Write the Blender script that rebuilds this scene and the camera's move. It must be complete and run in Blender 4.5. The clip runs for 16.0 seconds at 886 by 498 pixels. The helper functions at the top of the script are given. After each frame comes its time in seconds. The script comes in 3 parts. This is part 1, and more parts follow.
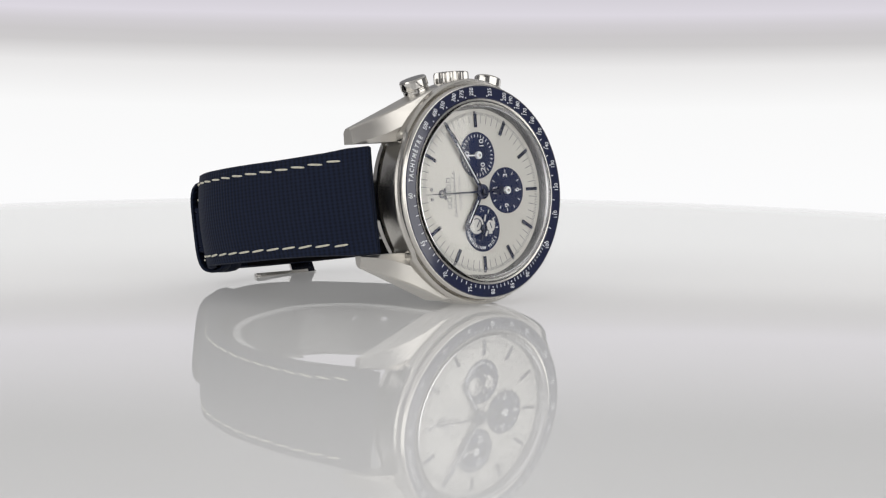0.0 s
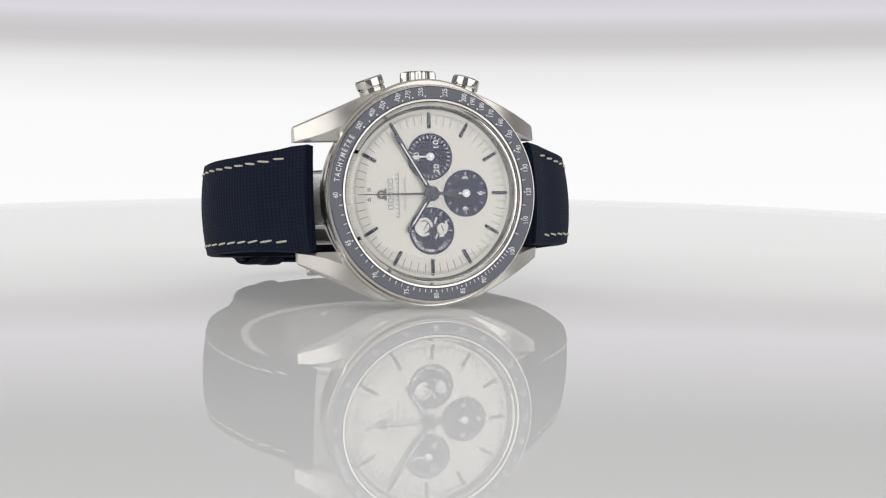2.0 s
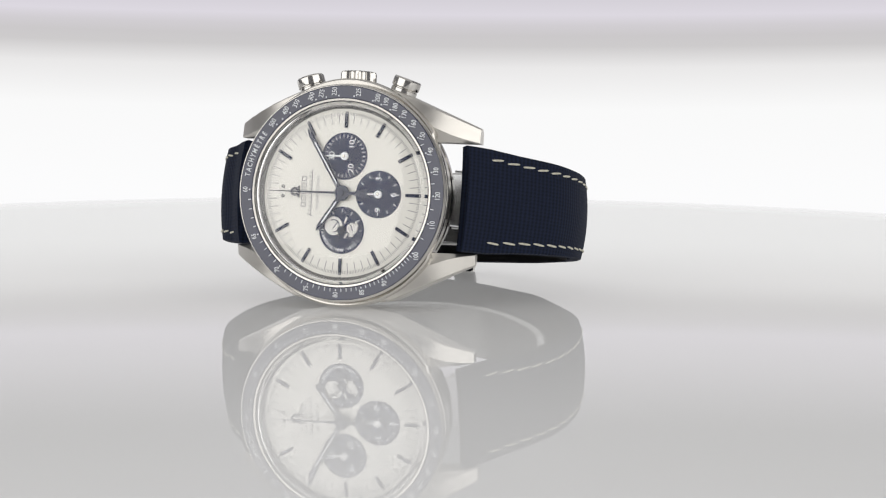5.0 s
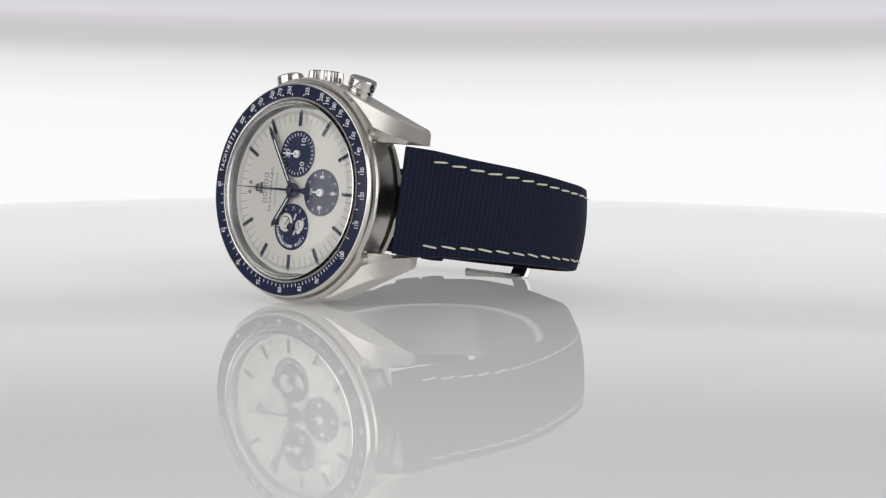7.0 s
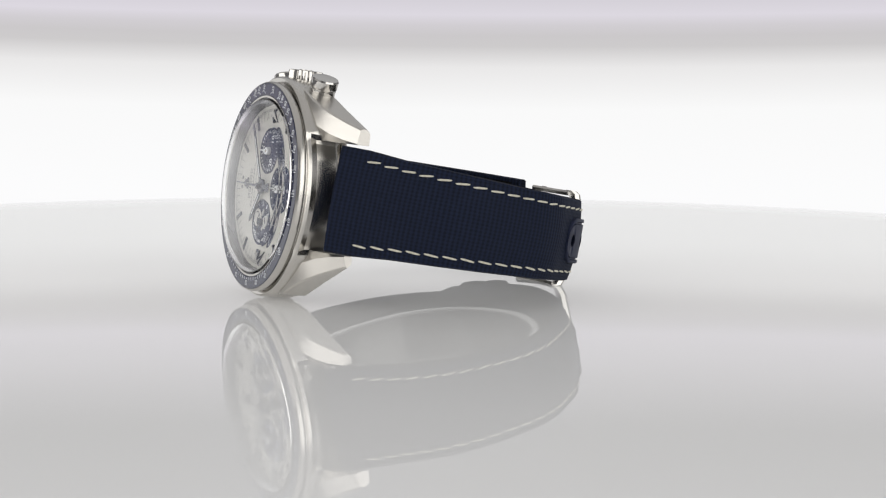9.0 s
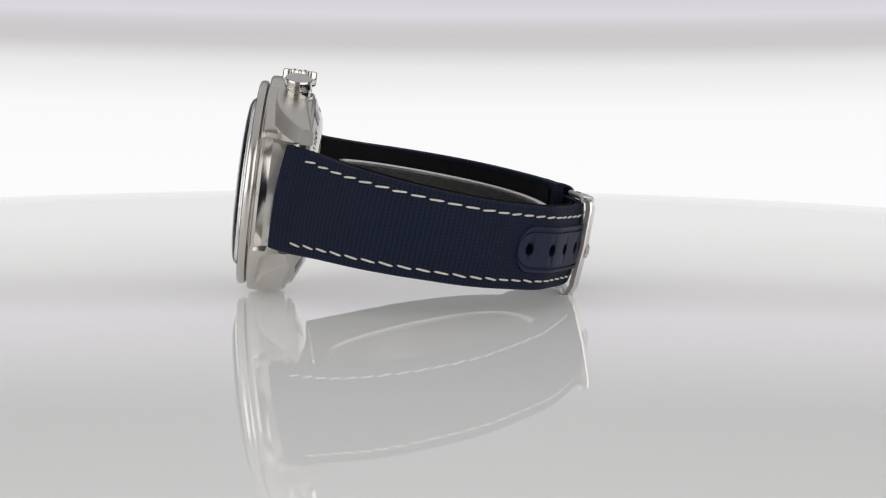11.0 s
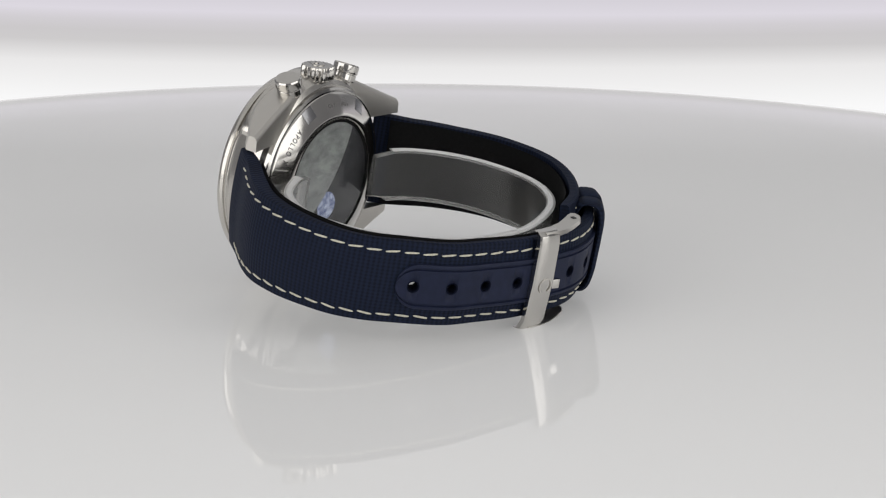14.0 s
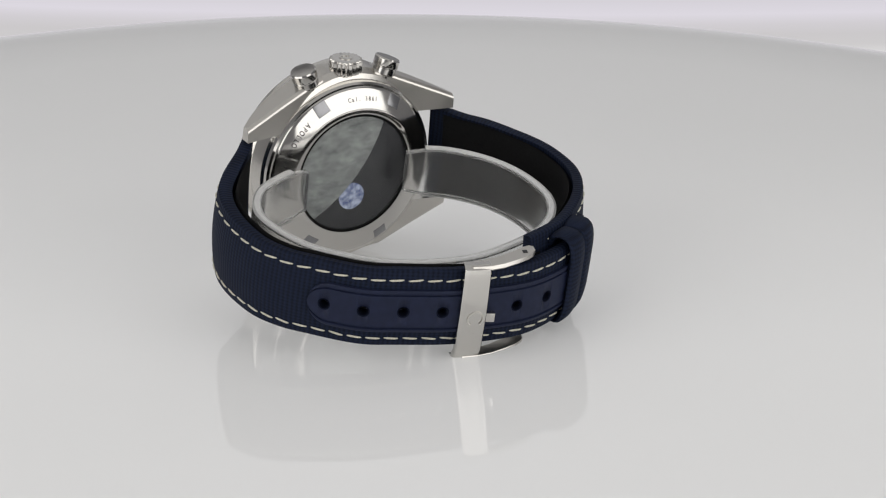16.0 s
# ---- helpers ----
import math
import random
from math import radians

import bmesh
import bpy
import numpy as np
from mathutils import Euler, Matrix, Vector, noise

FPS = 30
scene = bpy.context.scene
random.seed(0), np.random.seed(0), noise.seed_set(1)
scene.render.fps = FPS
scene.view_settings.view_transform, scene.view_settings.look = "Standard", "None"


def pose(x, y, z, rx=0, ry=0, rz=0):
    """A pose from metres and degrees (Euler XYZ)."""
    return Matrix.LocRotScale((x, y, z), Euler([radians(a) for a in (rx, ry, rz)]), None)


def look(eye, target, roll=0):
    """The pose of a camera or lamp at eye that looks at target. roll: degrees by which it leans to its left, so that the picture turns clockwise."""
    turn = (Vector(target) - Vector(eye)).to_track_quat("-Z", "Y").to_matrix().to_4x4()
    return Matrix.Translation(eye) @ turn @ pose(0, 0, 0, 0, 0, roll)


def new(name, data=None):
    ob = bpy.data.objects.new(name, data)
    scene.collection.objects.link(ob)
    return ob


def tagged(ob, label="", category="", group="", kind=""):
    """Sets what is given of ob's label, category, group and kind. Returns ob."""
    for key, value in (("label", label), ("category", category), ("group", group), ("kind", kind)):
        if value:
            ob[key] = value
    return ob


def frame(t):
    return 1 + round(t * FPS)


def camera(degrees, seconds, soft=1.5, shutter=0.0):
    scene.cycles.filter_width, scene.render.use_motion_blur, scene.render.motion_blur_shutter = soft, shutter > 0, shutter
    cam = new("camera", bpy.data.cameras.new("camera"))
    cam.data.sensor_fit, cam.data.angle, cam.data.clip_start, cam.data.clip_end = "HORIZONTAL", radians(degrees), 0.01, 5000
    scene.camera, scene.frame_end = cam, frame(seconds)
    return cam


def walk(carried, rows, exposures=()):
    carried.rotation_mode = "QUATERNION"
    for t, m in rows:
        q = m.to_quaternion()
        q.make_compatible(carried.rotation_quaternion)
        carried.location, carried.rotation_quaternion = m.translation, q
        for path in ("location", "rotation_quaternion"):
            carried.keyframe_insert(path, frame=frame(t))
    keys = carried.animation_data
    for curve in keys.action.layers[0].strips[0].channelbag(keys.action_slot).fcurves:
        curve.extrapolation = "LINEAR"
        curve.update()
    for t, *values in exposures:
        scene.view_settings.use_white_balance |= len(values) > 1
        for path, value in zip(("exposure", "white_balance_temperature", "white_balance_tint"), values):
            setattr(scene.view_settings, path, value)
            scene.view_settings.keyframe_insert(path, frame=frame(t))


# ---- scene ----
# All shapes of the watch are written in millimetres and scaled by MM.
MM = 0.001

# ---- camera on a swinging arm: it looks at the turntable and rises about PIVOT ----
DEGREES = 26.79
ARM = (-10.437, 371.559, -7.096)       # place of the pivot in the camera's own axes, mm
PIVOT_Z = 1.2
ROLL = 0.402
LIFT = [(0.0, 6.45), (9.2, 6.45), (10.0, 6.48), (10.6, 6.72), (11.2, 7.22), (11.5, 7.75), (12.0, 9.15), (12.5, 10.75), (13.0, 12.11), (13.5, 13.65), (14.0, 15.17), (14.5, 16.57), (15.0, 17.88), (15.5, 19.18), (16.0, 20.41)]
TURN = [(0.0, 42.37), (0.5, 36.77), (1.0, 31.04), (1.5, 25.2), (2.0, 19.29), (2.5, 13.33), (3.0, 7.34), (3.5, 1.33), (4.0, -4.67), (4.5, -10.66), (5.0, -16.64), (5.5, -22.6), (6.0, -28.53), (6.5, -34.44), (7.0, -40.33), (7.5, -46.2), (8.0, -52.05), (8.5, -57.9), (9.0, -63.75), (9.5, -69.59), (10.0, -75.45), (10.5, -81.32), (11.0, -87.22), (11.5, -93.13), (12.0, -99.08), (12.5, -105.05), (13.0, -111.05), (13.5, -117.08), (14.0, -123.13), (14.5, -129.19), (15.0, -135.26), (15.5, -141.32), (16.0, -147.35)]


def arm_pose(e):
    """Pose of the swinging arm at e degrees above the table."""
    return Matrix.Translation((0, 0, PIVOT_Z * MM)) @ pose(0, 0, 0, -e, 0, 0)


def camera_pose(e):
    a = arm_pose(e)
    eye = a @ (Vector((-ARM[0], -ARM[1], -ARM[2])) * MM)
    way = a.to_3x3() @ Vector((0, 1, 0))
    return look(eye, eye + way, ROLL)


cam = camera(DEGREES, 16.0, soft=1.2)
walk(cam, [(t, camera_pose(e)) for t, e in LIFT])

# ---- light: a white studio, two large front panels, one overhead ----
world = bpy.data.worlds.new("studio")
scene.world = world
world.use_nodes = True
world.node_tree.nodes["Background"].inputs[0].default_value = (0.9, 0.93, 1.0, 1)
world.node_tree.nodes["Background"].inputs[1].default_value = 0.25


def softbox(name, eye, target, w, h, radiance, colour=(1, 1, 1)):
    data = bpy.data.lights.new(name, "AREA")
    data.shape, data.size, data.size_y = "RECTANGLE", w, h
    data.energy, data.color = radiance * math.pi * w * h, colour
    ob = new(name, data)
    ob.matrix_world = look(eye, target)
    return ob


WARM = (1.0, 0.985, 0.955)


def around(az, dist, z):
    a = radians(az)
    return (dist * math.sin(a), -dist * math.cos(a), z)


softbox("panel_light", around(51, 0.85, 0.28), (0, 0, 0.10), 1.00, 0.66, 1.8, WARM)
softbox("panel_light", around(-50, 0.85, 0.28), (0, 0, 0.10), 0.94, 0.66, 1.8, WARM)
softbox("overhead_light", (0, 0, 1.66), (0, 0, 0), 3.3, 3.3, 0.37, WARM)
scene.view_settings.exposure = 0.0


# ---- materials ----
def material(name, colour, rough=0.5, metal=0.0, **extra):
    m = bpy.data.materials.new(name)
    m.use_nodes = True
    b = m.node_tree.nodes["Principled BSDF"]
    b.inputs["Base Color"].default_value = (*colour, 1)
    b.inputs["Roughness"].default_value = rough
    b.inputs["Metallic"].default_value = metal
    for k, v in extra.items():
        b.inputs[k.replace("_", " ")].default_value = v
    return m


def node(m, kind, **values):
    n = m.node_tree.nodes.new(kind)
    for k, v in values.items():
        n.inputs[k.replace("_", " ")].default_value = v
    return n


def link(m, a, out, b, inp):
    m.node_tree.links.new(a.outputs[out], b.inputs[inp])


def bump(m, source, out, strength, distance):
    n = node(m, "ShaderNodeBump", Strength=strength, Distance=distance)
    link(m, source, out, n, "Height")
    link(m, n, "Normal", m.node_tree.nodes["Principled BSDF"], "Normal")


def mottled(m, low, high, scale, detail=4.0, out="Fac", target="Base Color", stretch=(1, 1, 1)):
    """Drives a colour or a value by noise at real size."""
    co = node(m, "ShaderNodeTexCoord")
    mp = node(m, "ShaderNodeMapping", Scale=stretch)
    nz = node(m, "ShaderNodeTexNoise", Scale=scale, Detail=detail)
    link(m, co, "Object", mp, "Vector")
    link(m, mp, "Vector", nz, "Vector")
    ramp = m.node_tree.nodes.new("ShaderNodeValToRGB")
    ramp.color_ramp.elements[0].position, ramp.color_ramp.elements[1].position = 0.3, 0.7
    ramp.color_ramp.elements[0].color = (*low, 1)
    ramp.color_ramp.elements[1].color = (*high, 1)
    link(m, nz, out, ramp, "Fac")
    link(m, ramp, "Color", m.node_tree.nodes["Principled BSDF"], target)
    return nz


steel = material("polished_steel", (0.57, 0.555, 0.53), 0.10, 1.0)
mottled(steel, (0.07,) * 3, (0.15,) * 3, 400, target="Roughness")
brushed = material("brushed_steel", (0.60, 0.58, 0.545), 0.34, 1.0)
nz = mottled(brushed, (0.30,) * 3, (0.38,) * 3, 300, target="Roughness", stretch=(0.15, 1, 6))
bump(brushed, nz, "Fac", 0.03, 0.00004)
blue_ceramic = material("blue_ceramic", (0.005, 0.010, 0.048), 0.06, 0.0, IOR=1.75)
blue_enamel = material("blue_enamel", (0.010, 0.017, 0.060), 0.45, 0.0, Specular_IOR_Level=0.12)
blue_steel = material("blued_hands", (0.010, 0.014, 0.040), 0.22, 0.3)
white_print = material("white_print", (0.80, 0.82, 0.84), 0.45)
silver_dial = material("silver_dial", (0.57, 0.56, 0.525), 0.42, 0.35)
nz = mottled(silver_dial, (0.55, 0.54, 0.505), (0.59, 0.58, 0.545), 2500)
bump(silver_dial, nz, "Fac", 0.05, 0.00002)
silver_relief = material("silver_relief", (0.62, 0.61, 0.59), 0.5, 0.5)
grey_print = material("grey_print", (0.10, 0.10, 0.12), 0.5)
pale_print = material("pale_grey_print", (0.13, 0.13, 0.145), 0.5)
black_print = material("black_engraving", (0.02, 0.02, 0.022), 0.5)
engraved_grey = material("grey_engraving", (0.16, 0.155, 0.15), 0.5, 0.4)
rehaut_steel = material("satin_rehaut", (0.27, 0.27, 0.28), 0.25, 0.9)
ivory_thread = material("ivory_thread", (0.62, 0.60, 0.50), 0.75)
nz = mottled(ivory_thread, (0.50, 0.48, 0.39), (0.70, 0.68, 0.58), 3000)
navy_rubber = material("navy_rubber", (0.011, 0.016, 0.040), 0.55, 0.0, Specular_IOR_Level=0.2)
nz = mottled(navy_rubber, (0.0095, 0.0135, 0.034), (0.0125, 0.0175, 0.045), 700)
bump(navy_rubber, nz, "Fac", 0.08, 0.00005)
black_lining = material("black_lining", (0.004, 0.004, 0.0045), 0.8, 0.0, Specular_IOR_Level=0.15)
nz = mottled(black_lining, (0.003, 0.003, 0.0035), (0.006, 0.006, 0.0065), 1500)
bump(black_lining, nz, "Fac", 0.06, 0.00005)
hole_black = material("hole_shade", (0.006, 0.008, 0.018), 0.9, 0.0, Specular_IOR_Level=0.05)


def woven(name, colour):
    """Nylon cloth: fine ribs across, yarns along, slight mottling; uses the strap's own U (along) and V (across) in mm."""
    m = material(name, colour, 0.72, 0.0)
    bs = m.node_tree.nodes["Principled BSDF"]
    bs.inputs["Specular IOR Level"].default_value = 0.15
    bs.inputs["Sheen Weight"].default_value = 0.0
    uv = node(m, "ShaderNodeUVMap")
    waves = []
    for rot, sc in ((2, 0.34), (91, 0.46)):
        mp = node(m, "ShaderNodeMapping", Rotation=(0, 0, radians(rot)))
        w = node(m, "ShaderNodeTexWave", Scale=sc, Distortion=0.9, Detail=2.0)
        w.wave_type, w.bands_direction = "BANDS", "X"
        link(m, uv, "UV", mp, "Vector")
        link(m, mp, "Vector", w, "Vector")
        waves.append(w)
    mix = node(m, "ShaderNodeMix")
    mix.data_type = "FLOAT"
    mix.inputs["Factor"].default_value = 0.38
    link(m, waves[0], "Fac", mix, "A")
    link(m, waves[1], "Fac", mix, "B")
    nz = node(m, "ShaderNodeTexNoise", Scale=6.0, Detail=5.0)
    link(m, uv, "UV", nz, "Vector")
    add = node(m, "ShaderNodeMath")
    add.operation = "MULTIPLY_ADD"
    link(m, nz, "Fac", add, 0)
    add.inputs[1].default_value = 0.5
    link(m, mix, "Result", add, 2)
    ramp = m.node_tree.nodes.new("ShaderNodeValToRGB")
    ramp.color_ramp.elements[0].position, ramp.color_ramp.elements[1].position = 0.25, 1.1
    ramp.color_ramp.elements[0].color = (*[c * 0.58 for c in colour], 1)
    ramp.color_ramp.elements[1].color = (*[c * 1.5 for c in colour], 1)
    link(m, add, 0, ramp, "Fac")
    link(m, ramp, "Color", bs, "Base Color")
    bump(m, add, 0, 0.6, 0.00012)
    return m


navy_cloth = woven("navy_nylon", (0.0054, 0.0090, 0.0225))


def clear(name, colour, ior, rough=0.0, **extra):
    return material(name, colour, rough, 0.0, Transmission_Weight=1.0, IOR=ior, **extra)


sapphire = clear("sapphire_glass", (1, 1, 1), 1.25)
dome_glass = clear("domed_glass", (1, 1, 1), 1.38, Specular_IOR_Level=0.12)
acrylic = material("clear_plastic", (0.90, 0.90, 0.89), 0.2, 0.0, Transmission_Weight=0.98, IOR=1.46)
frosted = material("frosted_plastic_edge", (0.74, 0.74, 0.73), 0.5, 0.0, Transmission_Weight=0.45, IOR=1.46)
mottled(frosted, (0.68, 0.68, 0.67), (0.78, 0.78, 0.77), 900)
case_steel = material("satin_case_steel", (0.60, 0.58, 0.545), 0.22, 1.0)
mottled(case_steel, (0.18,) * 3, (0.27,) * 3, 120, target="Roughness")

# emission added to keep the plate bright; no lamp sits beneath it
table_white = material("glossy_white_acrylic_glow", (0.75, 0.75, 0.75), 0.4, 0.0, Specular_IOR_Level=0.0, Coat_Weight=1.0, Coat_IOR=1.46, Coat_Roughness=0.004, Emission_Color=(1.0, 0.995, 0.985, 1), Emission_Strength=0.20)
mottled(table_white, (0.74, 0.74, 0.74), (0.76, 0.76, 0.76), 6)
room_white = material("studio_white", (0.72, 0.72, 0.74), 0.8)
mottled(room_white, (0.70, 0.70, 0.72), (0.74, 0.74, 0.76), 3)
floor_grey = material("studio_floor", (0.40, 0.40, 0.41), 0.6)
mottled(floor_grey, (0.37, 0.37, 0.38), (0.43, 0.43, 0.44), 4)


# ---- mesh helpers ----
def part(name, bm, mat, parent=None, label="", sharp=32):
    """Links a bmesh (in mm) as one mesh object under a thing or a part."""
    bmesh.ops.scale(bm, vec=(MM, MM, MM), verts=bm.verts)
    for f in bm.faces:
        f.smooth = True
    for e in bm.edges:
        if len(e.link_faces) == 2 and e.calc_face_angle(0) > radians(sharp):
            e.smooth = False
    me = bpy.data.meshes.new(name)
    bm.to_mesh(me)
    bm.free()
    me.materials.append(mat)
    ob = new(name, me)
    ob.parent = parent
    if label:
        tagged(ob, label)
    return ob


def clone(ob, parent, m):
    """Another object on the same mesh, at m (mm) under parent."""
    o = new(ob.name.split(".")[0], ob.data)
    o.parent = parent
    loc, rot, _ = m.decompose()
    o.matrix_basis = Matrix.LocRotScale(loc * MM, rot, None)
    return o


def lathe(profile, n=128, bm=None, closed=True, shape=None, span=360.0, start=0.0):
    """Turns (radius, y) points about the watch's axis; the profile closes on itself."""
    bm = bm or bmesh.new()
    rings = []
    full = span >= 360
    for i in range(n if full else n + 1):
        a = radians(start + span * i / n)
        ring = []
        for r, y in profile:
            k = shape(a, r, y) if shape else r
            ring.append(bm.verts.new((-k * math.cos(a), y, k * math.sin(a))))
        rings.append(ring)
    m = len(profile)
    for i in range(n):
        a, b = rings[i], rings[(i + 1) % len(rings)]
        for j in range(m if closed else m - 1):
            q = (a[j], a[(j + 1) % m], b[(j + 1) % m], b[j])
            if len({tuple(v.co) for v in q}) >= 3:
                bm.faces.new(q)
    if not full and closed:
        bm.faces.new(rings[0])
        bm.faces.new(list(reversed(rings[-1])))
    bmesh.ops.remove_doubles(bm, verts=bm.verts, dist=1e-5)
    bmesh.ops.recalc_face_normals(bm, faces=bm.faces)
    return bm


def prism(points, y0, y1, bm=None, bevel=0.0):
    """A flat outline (x, z) made solid from y0 to y1."""
    own = bmesh.new()
    lo = [own.verts.new((x, y0, z)) for x, z in points]
    hi = [own.verts.new((x, y1, z)) for x, z in points]
    own.faces.new(lo)
    own.faces.new(list(reversed(hi)))
    n = len(points)
    for i in range(n):
        own.faces.new((lo[i], hi[i], hi[(i + 1) % n], lo[(i + 1) % n]))
    bmesh.ops.recalc_face_normals(own, faces=own.faces)
    if bevel:
        bmesh.ops.bevel(own, geom=own.edges[:], offset=bevel, segments=2, affect="EDGES", profile=0.6)
    return join(bm, own)


def join(bm, own):
    if bm is None:
        return own
    me = bpy.data.meshes.new("scrap")
    own.to_mesh(me)
    own.free()
    bm.from_mesh(me)
    bpy.data.meshes.remove(me)
    return bm


def box(w, d, h, bevel=0.0, m=None, bm=None):
    own = bmesh.new()
    bmesh.ops.create_cube(own, size=1)
    bmesh.ops.scale(own, vec=(w, d, h), verts=own.verts)
    if bevel:
        bmesh.ops.bevel(own, geom=own.edges[:], offset=bevel, segments=2, affect="EDGES", profile=0.6)
    if m:
        bmesh.ops.transform(own, matrix=m, verts=own.verts)
    return join(bm, own)


def loft(sections, bm=None, caps=True):
    own = bmesh.new()
    rows = [[own.verts.new(p) for p in s] for s in sections]
    n = len(rows[0])
    for a, b in zip(rows, rows[1:]):
        for j in range(n):
            own.faces.new((a[j], a[(j + 1) % n], b[(j + 1) % n], b[j]))
    if caps:
        own.faces.new(rows[0])
        own.faces.new(list(reversed(rows[-1])))
    bmesh.ops.recalc_face_normals(own, faces=own.faces)
    return join(bm, own)


def clock(theta, r, y=0.0):
    """A place on the dial: theta degrees clockwise from twelve."""
    a = radians(theta)
    return Vector((-r * math.cos(a), y, r * math.sin(a)))


def dial_frame(theta, r, y, turn=None):
    """A frame on the dial: its x runs along the print, its y to the print's top, its z to the viewer."""
    k = radians(theta if turn is None else turn)
    up = Vector((-math.cos(k), 0, math.sin(k)))
    right = Vector((math.sin(k), 0, math.cos(k)))
    m = Matrix((right, up, Vector((0, -1, 0)))).transposed().to_4x4()
    return Matrix.Translation(clock(theta, r, y)) @ m


def lettering(name, text, size, m, mat, parent, depth=0.02, stretch=1.0, spacing=1.0, label="", bold=0.0):
    """Built-in font, made solid, centred on the frame m (mm)."""
    cu = bpy.data.curves.new("text", "FONT")
    cu.body, cu.size, cu.extrude, cu.space_character, cu.offset = text, size, depth, spacing, bold
    cu.align_x, cu.align_y, cu.resolution_u = "CENTER", "CENTER", 3
    tmp = new("text", cu)
    bpy.context.view_layer.update()
    me = bpy.data.meshes.new_from_object(tmp.evaluated_get(bpy.context.evaluated_depsgraph_get()))
    bpy.data.objects.remove(tmp)
    bm = bmesh.new()
    bm.from_mesh(me)
    bpy.data.meshes.remove(me)
    bmesh.ops.transform(bm, matrix=m @ Matrix.Diagonal((stretch, 1, 1, 1)), verts=bm.verts)
    ob = part(name, bm, mat, parent, label)
    for f in ob.data.polygons:
        f.use_smooth = False
    return ob


def ring_points(r, n, cx=0.0, cz=0.0):
    return [(cx + r * math.cos(2 * math.pi * i / n), cz + r * math.sin(2 * math.pi * i / n)) for i in range(n)]


def spline(points, steps):
    """Points along a Catmull-Rom line through the given ones, evenly spaced."""
    p = [Vector(q) for q in points]
    p = [p[0] * 2 - p[1]] + p + [p[-1] * 2 - p[-2]]
    fine = []
    for i in range(1, len(p) - 2):
        for k in range(24):
            t = k / 24
            a, b, c, d = p[i - 1:i + 3]
            fine.append(0.5 * (2 * b + (c - a) * t + (2 * a - 5 * b + 4 * c - d) * t * t + (3 * b - a - 3 * c + d) * t ** 3))
    fine.append(p[-2])
    run = [0.0]
    for a, b in zip(fine, fine[1:]):
        run.append(run[-1] + (b - a).length)
    out = []
    j = 0
    for i in range(steps + 1):
        s = run[-1] * i / steps
        while j < len(run) - 2 and run[j + 1] < s:
            j += 1
        f = (s - run[j]) / max(1e-9, run[j + 1] - run[j])
        out.append(fine[j].lerp(fine[j + 1], min(1, max(0, f))))
    return out, run[-1]


# ---- the studio ----
def studio():
    def wall(name, w, d, h, x, y, z, mat):
        bm = box(w * 1000, d * 1000, h * 1000)
        ob = part(name, bm, mat)
        ob.location = (x, y, z)
        return tagged(ob, "plain pale matt surface of the photo studio", "wall", kind="structure")
    wall("floor", 4.2, 4.2, 0.1, 0, 0, -0.95, floor_grey)
    wall("ceiling", 4.2, 4.2, 0.1, 0, 0, 1.75, room_white)
    wall("wall_north", 4.2, 0.1, 2.6, 0, 2.05, 0.4, room_white)
    wall("wall_south", 4.2, 0.1, 2.6, 0, -2.05, 0.4, room_white)
    wall("wall_east", 0.1, 4.0, 2.6, 2.05, 0, 0.4, room_white)
    wall("wall_west", 0.1, 4.0, 2.6, -2.05, 0, 0.4, room_white)


def backdrop():
    """A glowing white screen behind the table, carried by the camera's arm; soft grey upper border and unseen reflected
    top are painted on.
    """
    m = bpy.data.materials.new("glowing_screen")
    m.use_nodes = True
    m.node_tree.nodes.clear()
    out = m.node_tree.nodes.new("ShaderNodeOutputMaterial")
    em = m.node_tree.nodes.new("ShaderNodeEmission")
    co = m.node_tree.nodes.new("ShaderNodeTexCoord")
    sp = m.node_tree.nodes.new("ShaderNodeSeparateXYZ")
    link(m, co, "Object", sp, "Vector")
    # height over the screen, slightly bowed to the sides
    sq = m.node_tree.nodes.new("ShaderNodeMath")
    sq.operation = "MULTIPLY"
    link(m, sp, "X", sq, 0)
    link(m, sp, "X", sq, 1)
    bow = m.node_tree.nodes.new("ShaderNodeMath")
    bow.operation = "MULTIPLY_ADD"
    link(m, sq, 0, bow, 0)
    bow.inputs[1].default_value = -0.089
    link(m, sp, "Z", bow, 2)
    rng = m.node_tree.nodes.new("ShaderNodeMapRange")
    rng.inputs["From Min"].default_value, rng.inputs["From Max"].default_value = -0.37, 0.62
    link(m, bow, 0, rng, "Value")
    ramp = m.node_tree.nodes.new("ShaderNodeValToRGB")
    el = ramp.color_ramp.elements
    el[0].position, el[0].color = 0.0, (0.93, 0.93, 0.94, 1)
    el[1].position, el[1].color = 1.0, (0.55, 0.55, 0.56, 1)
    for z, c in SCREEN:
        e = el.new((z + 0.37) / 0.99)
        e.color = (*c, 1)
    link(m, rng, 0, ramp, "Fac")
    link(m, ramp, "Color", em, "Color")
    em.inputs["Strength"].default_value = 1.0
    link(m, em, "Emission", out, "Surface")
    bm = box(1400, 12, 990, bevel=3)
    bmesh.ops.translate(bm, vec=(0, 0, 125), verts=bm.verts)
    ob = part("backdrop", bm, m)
    return tagged(ob, "glowing white studio screen, soft grey border and unseen top painted on", "backdrop", kind="structure")


